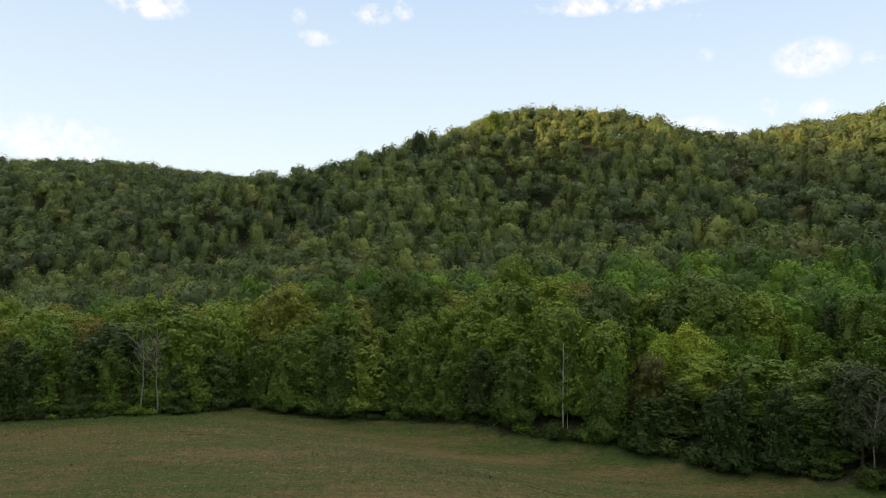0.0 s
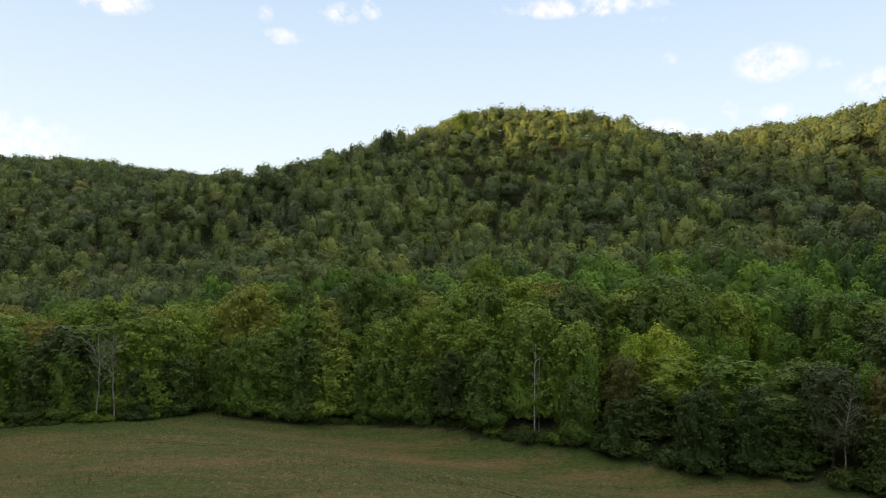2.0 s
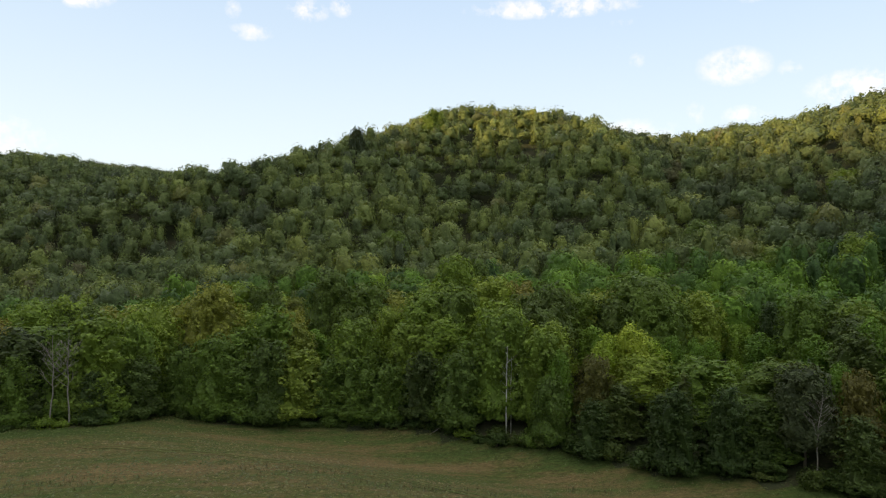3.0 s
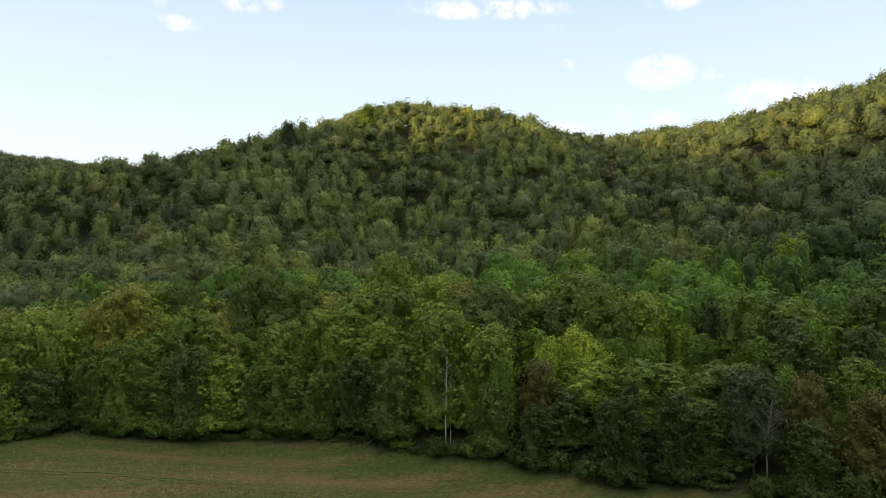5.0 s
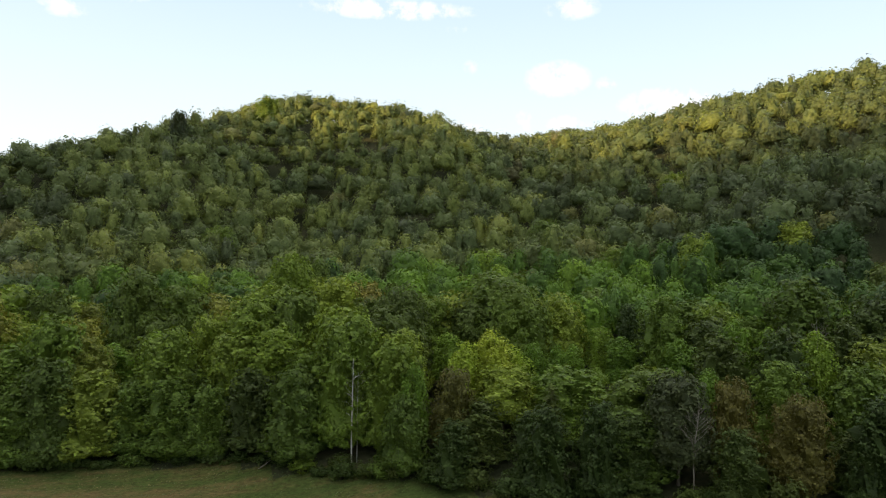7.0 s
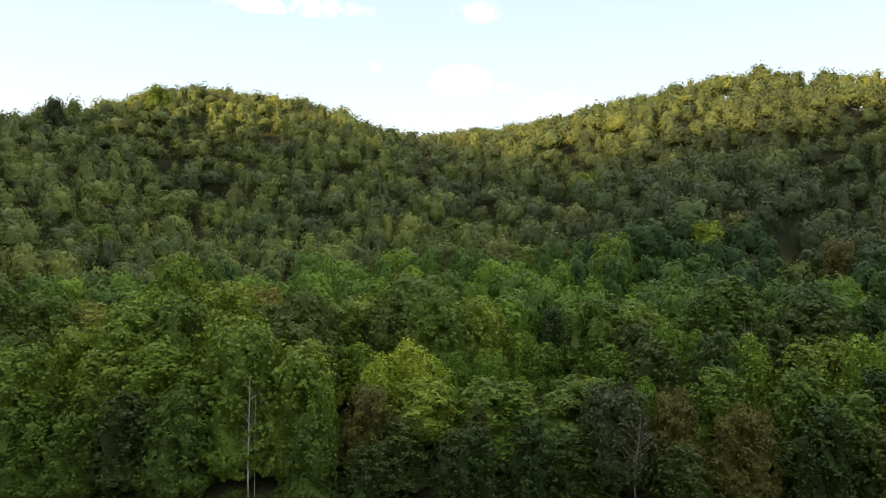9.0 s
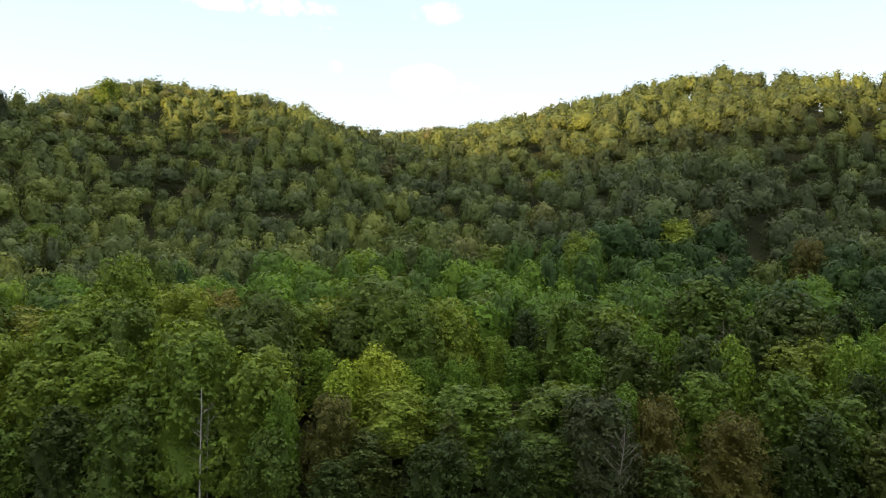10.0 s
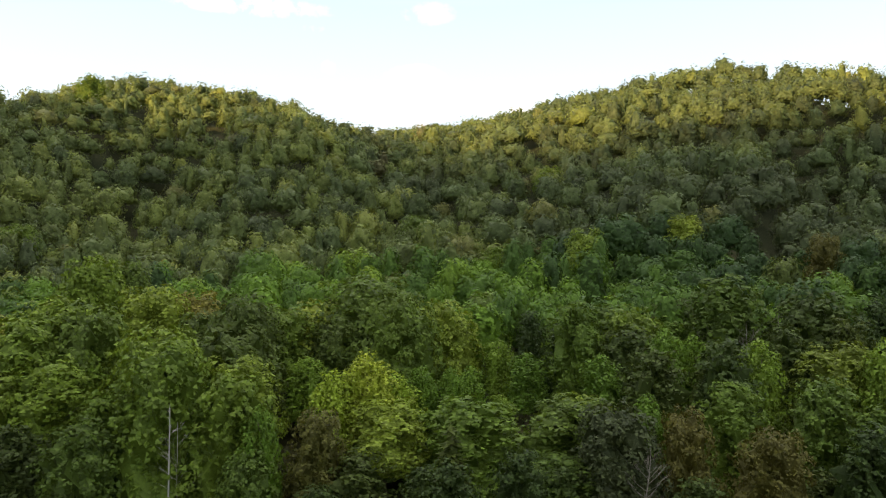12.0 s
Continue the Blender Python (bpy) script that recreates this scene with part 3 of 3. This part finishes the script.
# trees that stand out, one by one: kind, x, y, height of the top over the valley floor, which pattern, width
RIM_TREES = [
    ("blue", 89, 143, 27, 0, 1.15), ("rust", 97, 137.5, 26, 0, 0.85), ("rust", 104, 130, 22, 0, 1.15), ("maple", 110.5, 141, 28, 1, 1.3), ("maple", 124, 134, 28.8, 2, 1.35),
    ("beech", 65, 150, 20, 0, 1.0), ("beech", 74, 147, 21, 1, 1.05), ("rust", 54, 172, 22.5, 0, 1.1), ("pine", 71, 160, 22, 0, 1.1), ("poplar", 46, 174, 25, 2, 0.85),
    ("beech", 115, 127, 18, 0, 1.1), ("maple", 43, 171, 17, 2, 0.75), ("beech", 51, 163, 17, 0, 1.0),
]
FEATHERY_TREES = [
    ("lime", 66.3, 181, 31.5, 0, 1.35), ("lime", 60.0, 181, 28.5, 1, 1.15), ("lime", 72.6, 182, 29.5, 1, 1.2), ("poplar", 77.5, 181, 28, 0, 0.9), ("poplar", 82, 178, 27.5, 2, 0.85), ("poplar", 86.5, 179, 27.5, 1, 0.9), ("poplar", 90.5, 175, 26.5, 0, 0.8),
]
MEADOW_TREES = [
    ("poplar", -7, 214.5, 28.5, 2, 1.3), ("maple", -2.5, 215.5, 26, 1, 1.45), ("maple", 2, 205, 18, 2, 1.0), ("maple", -21, 212, 28, 0, 1.35), ("maple", -20, 203, 19, 2, 1.3),
    ("poplar", -28, 236, 33.5, 1, 1.4), ("oak", -53, 231, 30, 1, 1.15), ("maple", 15, 193, 19, 0, 1.0), ("oak", 20, 199, 28.5, 1, 1.35), ("oak", 46.5, 190, 31.5, 0, 1.25),
    ("oak", 37, 200, 32, 2, 1.2), ("oak", 27, 216, 33, 0, 1.2), ("maple", -10, 202, 17, 2, 1.05), ("poplar", -86, 251, 30, 0, 1.3), ("oak", -96, 240, 30, 2, 1.2),
]
SLOPE_TREES = [
    ("poplar", 100.5, 180, 38, 1, 1.35), ("maple", 118, 169, 31.5, 2, 1.25), ("oak", 151, 188, 36.5, 1, 1.2), ("oak", 188, 185, 41, 0, 1.25), ("poplar", 214.5, 184, 44, 2, 1.35),
    ("oak", 170, 288, 54.5, 0, 1.3), ("oak", 212, 237, 62.5, 1, 1.35), ("oak", 183, 254, 57, 2, 1.3), ("poplar", 196, 212, 47.5, 0, 1.4), ("oak", 166, 350, 70.5, 0, 1.3),
    ("rust", 186, 282, 50, 0, 1.9), ("rust", 235, 201, 55, 0, 1.5), ("oak", 48, 238, 38, 1, 1.35), ("oak", 8, 404, 64, 0, 1.3), ("pine", 34, 352, 49, 0, 1.15),
    ("oak", 45, 597, 176, 2, 1.35), ("blue", -19, 541, 150, 0, 1.0), ("oak", 92, 265, 39.5, 2, 1.2), ("oak", 247, 355, 98, 1, 1.25),
]
for kind, x, y, top_z, pick, wide in RIM_TREES + FEATHERY_TREES + MEADOW_TREES + SLOPE_TREES:
    own = TOPS[kind][pick % len(KINDS[kind])]
    plant(kind, x, y, wide, min(max(top_z - float(land(x, y)), 13), 42) / own / wide, pick)
    TAKEN.append((x, y, 2.2 + 0.8 * wide))

snag = bare_tree("dead_tree", "dead white-barked standing trunk with a few bare branch stubs", bark_pale, 80, 22.6, 0.2, 6, 3.0, 0.03)
stand(snag, 33.8, 178.0, 0.4, first=True)
snag2 = bare_tree("dead_tree", "thin grey dead tree with fine bare branches beside the white trunk", bark_pale, 81, 19.5, 0.075, 22, 6.0, 0.05)
stand(snag2, 35.1, 178.2, 1.2, first=True)
bare = bare_tree("dead_tree", "grey leafless tree with forked bare branches at the wood's rim", bark_grey, 82, 22, 0.2, 24, 7.0, 0.2)
stand(bare, 87.6, 137.4, 0.3, 0.85, first=True)
for x, y, s in ((-77.7, 187.5, 1.2), (-74.4, 188.0, 1.25), (141, 172, 0.95), (146, 166, 0.9), (112, 182, 1.0), (120, 190, 1.0), (1.5, 232, 1.0), (4, 234, 1.05), (6.5, 231, 1.0), (142, 160, 1.1), (160, 165, 1.1), (178, 166, 1.1)):
    stand(bare, x, y, random.uniform(0, 6.28), s)
TAKEN += [(34.0, 174.5, 4.8), (31.0, 169.0, 2.5)]
for x, y in ((33.9, 179), (35.2, 178), (86.8, 135.5), (-77.7, 187.0), (-75.5, 183.5), (-74.4, 187.5), (-78.5, 182.5), (141, 172), (142, 158), (160, 163), (178, 164), (4, 228), (2, 232), (6, 232)):
    TAKEN.append((x, y, 1.6))

branch = tagged(new("fallen_branch"), "pale bare branch hanging bent at the dark rim of the wood", "branch")
part("limb", *tube([(-3.2, -0.3, 1.2), (-1.6, -0.4, 2.2), (0.2, 0, 3.4), (0.8, 0.2, 5.2), (0.9, 0.1, 7.5)], [0.05, 0.1, 0.14, 0.13, 0.08], 6), bark_grey, branch, smooth=True)
part("limb", *tube([(0.3, 0, 3.6), (-1.2, 0.2, 4.6), (-2.4, 0.1, 4.7)], [0.09, 0.07, 0.03], 5), bark_grey, branch, smooth=True)
stand(branch, 18.5, 184.5, first=True, sink=1.3)
TAKEN.append((16, 187, 3.0))

# the rim of the wood and the first rows behind it
rng = np.random.default_rng(5)
for row, depth in enumerate((2.5, 10.5, 20.5, 30.5, 41.0, 52.0, 62.5, 73.0)):
    x = -190.0
    while x < 215:
        x += rng.uniform(6.5, 10.0) if row < 2 else rng.uniform(9.0, 12.5)
        px, py = x + rng.uniform(-1.2, 1.2), float(edge(x)) + depth + rng.uniform(-1.6, 2.2)
        if not clear_of(px, py, 2.6):
            continue
        if row > 5 and px < 35:
            continue
        right = px > 58
        r = rng.random()
        if row < 2:
            kind = ("beech" if r < 0.7 else "maple" if r < 0.93 else "rust") if right else ("maple" if r < (0.86 if px > -60 else 0.5) else "beech")
        else:
            kind = "beech" if px > 100 and r > 0.72 else "poplar" if r < (0.45 if px > 30 else 0.25) else "oak" if r < 0.84 else "maple" if r < 0.9 else "rust" if r < 0.92 else "oak"
        if px < 42 and row > 1 and kind == "rust":
            kind = "oak"
        if kind == "oak" and px > 100:
            kind = "maple"
        s = (rng.uniform(0.72, 1.0) if row == 0 else rng.uniform(0.88, 1.15))
        wide = s * rng.uniform(1.0, 1.45)
        tall = s * rng.uniform(0.95, 1.3) / wide
        pick = int(rng.integers(len(KINDS[kind])))
        if 46 < px < 98 and py < 178:
            tall = min(tall, (20.0 - float(land(px, py))) / (TOPS[kind][pick] * wide))
        if 54 < px < 92 and 176 < py < 194:
            continue
        plant(kind, px, py, wide, max(tall, 0.5), pick)
x = -190.0
while x < 190:
    x += rng.uniform(2.0, 3.8)
    plant("shrub", x, float(edge(x)) - rng.uniform(-1.2, 1.2), rng.uniform(0.65, 1.35), rng.uniform(0.7, 1.1), None if x < 45 else int(rng.integers(1, 3)))
for x, y, s, t in ((86.0, 135.6, 1.3, 1.1), (89.5, 134.4, 1.2, 1.0), (55.0, 159.0, 1.3, 1.2), (47.0, 165.5, 1.3, 1.2), (59.5, 153.5, 1.4, 1.1), (31.0, 174.2, 1.3, 1.0), (36.0, 172.5, 1.2, 1.0), (-22.0, 200.0, 1.3, 1.0), (-8.0, 199.0, 1.3, 1.1), (99.0, 127.5, 1.6, 1.3)):
    plant("shrub", x, y, s, t, 1)

# ---------------------------------------------------------------- meadow grass


def joined(name, V, F, T, mat, label, category, normals=None):
    """Many small pieces as one object, each with a tone of its own."""
    me = bpy.data.meshes.new(name)
    me.vertices.add(len(V))
    me.vertices.foreach_set("co", V.astype(np.float32).ravel())
    me.loops.add(F.size)
    me.loops.foreach_set("vertex_index", F.astype(np.int32).ravel())
    me.polygons.add(len(F))
    me.polygons.foreach_set("loop_start", np.arange(0, F.size, 3, dtype=np.int32))
    me.update(calc_edges=True)
    me.materials.append(mat)
    attr = me.attributes.new("tone", "FLOAT", "POINT")
    attr.data.foreach_set("value", T.astype(np.float32))
    if normals is not None:
        soft_normals(me, normals)
    return tagged(new(name, me), label, category, kind="stuff")


def track_y(x):
    """The mown wheel track that crosses the meadow."""
    return np.interp(x, [-60, -32, -15, -1, 13, 20, 40], [168, 162, 156, 149, 139, 132, 110])


def tufts(r, x, y, tall, wide, blades):
    """Leaning blades, some to a tuft."""
    z = land(x, y)
    x, y, z = (np.repeat(q, blades) for q in (x, y, z))
    tall, wide = np.repeat(tall, blades), np.repeat(wide, blades)
    a = r.random(len(x)) * 6.283
    lean = r.uniform(0.1, 0.7, len(x)) * tall
    px, py = -np.sin(a) * wide, np.cos(a) * wide
    V = np.stack([np.stack([x - px, y - py, z - 0.03], 1), np.stack([x + px, y + py, z - 0.03], 1),
                  np.stack([x + np.cos(a) * lean, y + np.sin(a) * lean, z + tall], 1)], 1).reshape(-1, 3)
    return V, np.arange(len(V)).reshape(-1, 3)


def tussocks(r, x, y, tall, wide):
    """Low humps of matted grass, three-sided with a bent tip."""
    n, z, a = len(x), land(x, y), r.random(len(x)) * 6.283
    ring = [np.stack([x + np.cos(a + k * 2.094) * wide * r.uniform(0.7, 1.3, n), y + np.sin(a + k * 2.094) * wide * r.uniform(0.7, 1.3, n), z - 0.06], 1) for k in range(3)]
    tip = np.stack([x + 0.3 * wide * r.standard_normal(n), y + 0.3 * wide * r.standard_normal(n), z + tall], 1)
    V = np.stack([*ring, tip], 1).reshape(-1, 3)
    F = (np.array([(0, 1, 3), (1, 2, 3), (2, 0, 3)])[None] + 4 * np.arange(n)[:, None, None]).reshape(-1, 3)
    return V, F


def build_grass():
    r = np.random.default_rng(21)
    n = 60000
    x, y = r.uniform(-175, 125, n), r.uniform(84, 222, n)
    ok = (y < edge(x) + 1.5) & (np.hypot(x - 2, y) < 235)
    off = y - track_y(x)
    rut = (np.abs(np.abs(off) - 0.95) < 0.42) & (x > -60) & (x < 25)
    ok &= ~rut
    x, y = x[ok], y[ok]
    tall = r.uniform(0.08, 0.24, len(x)) * np.where(y > edge(x) - 4, 1.5, 1.0)
    V, F = tussocks(r, x, y, tall, r.uniform(0.18, 0.5, len(x)))
    streak = np.array([noise.noise((px / 38.0, py / 8.0, 3.0)) for px, py in zip(x, y)])
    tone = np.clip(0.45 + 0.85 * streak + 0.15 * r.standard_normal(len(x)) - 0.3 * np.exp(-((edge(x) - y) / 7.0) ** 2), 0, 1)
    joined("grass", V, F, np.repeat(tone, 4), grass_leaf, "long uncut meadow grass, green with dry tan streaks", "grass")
    # pale seed heads in loose drifts
    cx, cy = np.array([-12.0, 8.0, -60.0, 50.0, -95.0]), np.array([148.0, 137.0, 142.0, 146.0, 168.0])
    k = r.integers(0, 5, 600)
    x, y = cx[k] + 9.0 * r.standard_normal(600), cy[k] + 2.4 * r.standard_normal(600)
    ok = y < edge(x) - 2
    x, y = x[ok], y[ok]
    V, F = tufts(r, x, y, r.uniform(0.5, 0.95, len(x)), r.uniform(0.04, 0.09, len(x)), 2)
    joined("seed_heads", V, F, np.repeat(r.random(len(x)), 6), grass_seed, "pale dry seed heads standing in drifts in the meadow", "grass")


build_grass()


def build_track():
    """Two flattened wheel marks across the meadow."""
    for off in (-0.95, 0.95):
        xs = np.arange(-62, 27, 1.5)
        ys = track_y(xs)
        sl = np.gradient(ys, xs)
        n = np.stack([-sl, np.ones_like(sl)], 1) / np.hypot(sl, 1)[:, None]
        rows = []
        for side in (-0.2, 0.2):
            wander = 0.25 * np.sin(xs / 3.1 + off) + 0.2 * np.sin(xs / 1.3)
            px, py = xs + n[:, 0] * (off + side + wander), ys + n[:, 1] * (off + side + wander)
            rows.append(np.stack([px, py, land(px, py) + 0.15], 1))
        verts = np.concatenate(rows)
        m = len(xs)
        faces = [(k, k + 1, m + k + 1, m + k) for k in range(m - 1)]
        ob = mesh_object("track", verts.tolist(), faces, [worn_grass], smooth=True)
        tagged(ob, "flattened paler wheel mark across the meadow grass", "track", kind="structure")


build_track()

# ---------------------------------------------------------------- far woods


# crown habits of the far woods: shape, height, crown base, radius, upright, lift
HABITS = {"narrow": ("oval", 20.5, 5, 3.9, 1.2, 0.3), "round": ("dome", 19.0, 7.5, 5.4, 0.8, 0.15), "broad": ("dome", 19.5, 8.0, 7.4, 0.7, 0.1)}


def far_patterns(count, seed, leaves, size, boughs, grain):
    made = {}
    for habit, (shape, h, b, rad, tall, lift) in HABITS.items():
        k = {"narrow": 0.7, "round": 1.0, "broad": 1.4}[habit]
        made[habit] = []
        for i in range(count):
            r = np.random.default_rng(seed + i)
            cv, cf, cn, lv, lf, ln = crown_mesh(r, h + r.uniform(-1.5, 1.5), b, rad * r.uniform(0.9, 1.1), shape, int(boughs * k), int(leaves * k), size, tall, 1.3, lift, *grain, far=True)
            made[habit].append((np.concatenate([cv, lv]), np.concatenate([cf, lf + len(cv)]), np.concatenate([cn, ln])))
    return made


def far_wood(name, label, spots, patterns, seed, mat):
    """Many trees too far off to be told apart, as one object. Spots: x, y, size, tone, habit."""
    r = np.random.default_rng(seed)
    vs, fs, ns, tones, at = [], [], [], [], 0
    for x, y, s, tone, habit in spots:
        v, f, n = patterns[habit][r.integers(len(patterns[habit]))]
        a = r.random() * 6.283
        c, q = math.cos(a), math.sin(a)
        k = 0.5 * s + 0.5 + r.uniform(-0.2, 0.2)
        vs.append(np.stack([(c * v[:, 0] - q * v[:, 1]) * s + x, (q * v[:, 0] + c * v[:, 1]) * s + y, v[:, 2] * k + float(land(x, y))], 1))
        ns.append(np.stack([c * n[:, 0] - q * n[:, 1], q * n[:, 0] + c * n[:, 1], n[:, 2]], 1))
        fs.append(f + at)
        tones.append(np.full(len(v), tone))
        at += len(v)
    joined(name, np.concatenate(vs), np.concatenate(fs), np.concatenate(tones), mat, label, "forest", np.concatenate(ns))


def bump(x, y, cx, cy, a, b):
    return math.exp(-((x - cx) / a) ** 2 - ((y - cy) / b) ** 2)


def wood_spots():
    """Places for the far trees, in three belts by distance, and those on the slopes turned away."""
    r = np.random.default_rng(9)
    belts = ([], [], [], [])
    cells = {}
    # large crowns first, then the smaller ones between them
    order = [("broad", 5000), ("round", 27000), ("narrow", 14000)]
    for habit, x, y in ((h, *r.uniform((-560, 60), (690, 960))) for h, n in order for _ in range(n)):
        e = float(edge(x))
        if y < e + 3 or (-190 < x < 215 and y < e + (57 if x < 35 else 78)):
            continue
        if not -44 < math.degrees(math.atan2(x - 8, y - 30)) < 76:
            continue
        grove = bump(x, y, 125, 258, 75, 75)
        if r.random() < {"broad": 0.35 + 0.6 * grove, "round": 0.75 * grove, "narrow": 0.7 - 1.1 * grove}[habit]:
            continue
        s = min(max(1.0 + 0.18 * r.standard_normal(), 0.66), 1.4)
        wide = HABITS[habit][3] * s
        key = int(x // 18), int(y // 18)
        if any((x - a) ** 2 + (y - b) ** 2 < (0.64 * (wide + w)) ** 2 for i in (-1, 0, 1) for j in (-1, 0, 1) for a, b, w in cells.get((key[0] + i, key[1] + j), ())):
            continue
        if not clear_of(x, y, 0.6 * wide):
            continue
        cells.setdefault(key, []).append((x, y, wide))
        d = math.hypot(x - 8, y - 40)
        patch = noise.noise((x / 60.0, y / 60.0, 0.0))
        # shade of the hollow on the right slope, put into the crowns' tone
        hollow_shade = bump(x, y, 245, 235, 100, 95)
        tone = 0.40 + 0.22 * patch + 0.19 * r.standard_normal() + 0.22 * grove - 0.40 * hollow_shade + (-0.04 if x < -50 else 0.07 if x < 180 else -0.06)
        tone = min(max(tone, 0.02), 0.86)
        if r.random() < (0.06 if habit == "broad" else 0.02):
            tone = r.uniform(0.93, 1.0)
        steps = np.linspace(0.15, 0.97, 26)
        line = land(8 + (x - 8) * steps, 40 + (y - 40) * steps) + 19
        top = float(land(x, y)) + 22
        if ((line - 45) / (steps * d)).max() > (top - 45) / d + 0.02:
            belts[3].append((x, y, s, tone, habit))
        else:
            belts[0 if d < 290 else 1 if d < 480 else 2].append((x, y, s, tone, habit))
    return belts


BELTS = wood_spots()
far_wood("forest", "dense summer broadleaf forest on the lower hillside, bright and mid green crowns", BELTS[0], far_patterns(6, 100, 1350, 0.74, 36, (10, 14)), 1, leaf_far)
far_wood("forest", "dense broadleaf forest climbing the middle of the hills", BELTS[1], far_patterns(6, 120, 540, 0.88, 28, (8, 11)), 2, leaf_ridge_haze)
far_wood("forest", "distant broadleaf forest on the ridges and hilltops", BELTS[2], far_patterns(6, 140, 260, 1.15, 22, (6, 8)), 3, leaf_ridge_haze)
far_wood("forest", "forest on the slopes turned away behind the ridges", BELTS[3], far_patterns(3, 160, 20, 3.0, 6, (5, 7)), 4, leaf_ridge_haze)

# wood along the western crest
CREST = []
r = np.random.default_rng(31)
for a in np.arange(-520, 620, 8.5):
    for b in (-26, -13, 0, 13, 26):
        q, w = a + r.uniform(-3, 3), b + r.uniform(-4, 4)
        CREST.append((-763 + 0.407 * q + 0.914 * w, 194 - 0.914 * q + 0.407 * w, r.uniform(0.8, 1.25), r.uniform(0.1, 0.7), "round" if r.random() < 0.7 else "narrow"))
far_wood("forest", "broadleaf forest along the crest of the western ridge", CREST, far_patterns(3, 180, 20, 3.0, 6, (5, 7)), 5, leaf_ridge_haze)
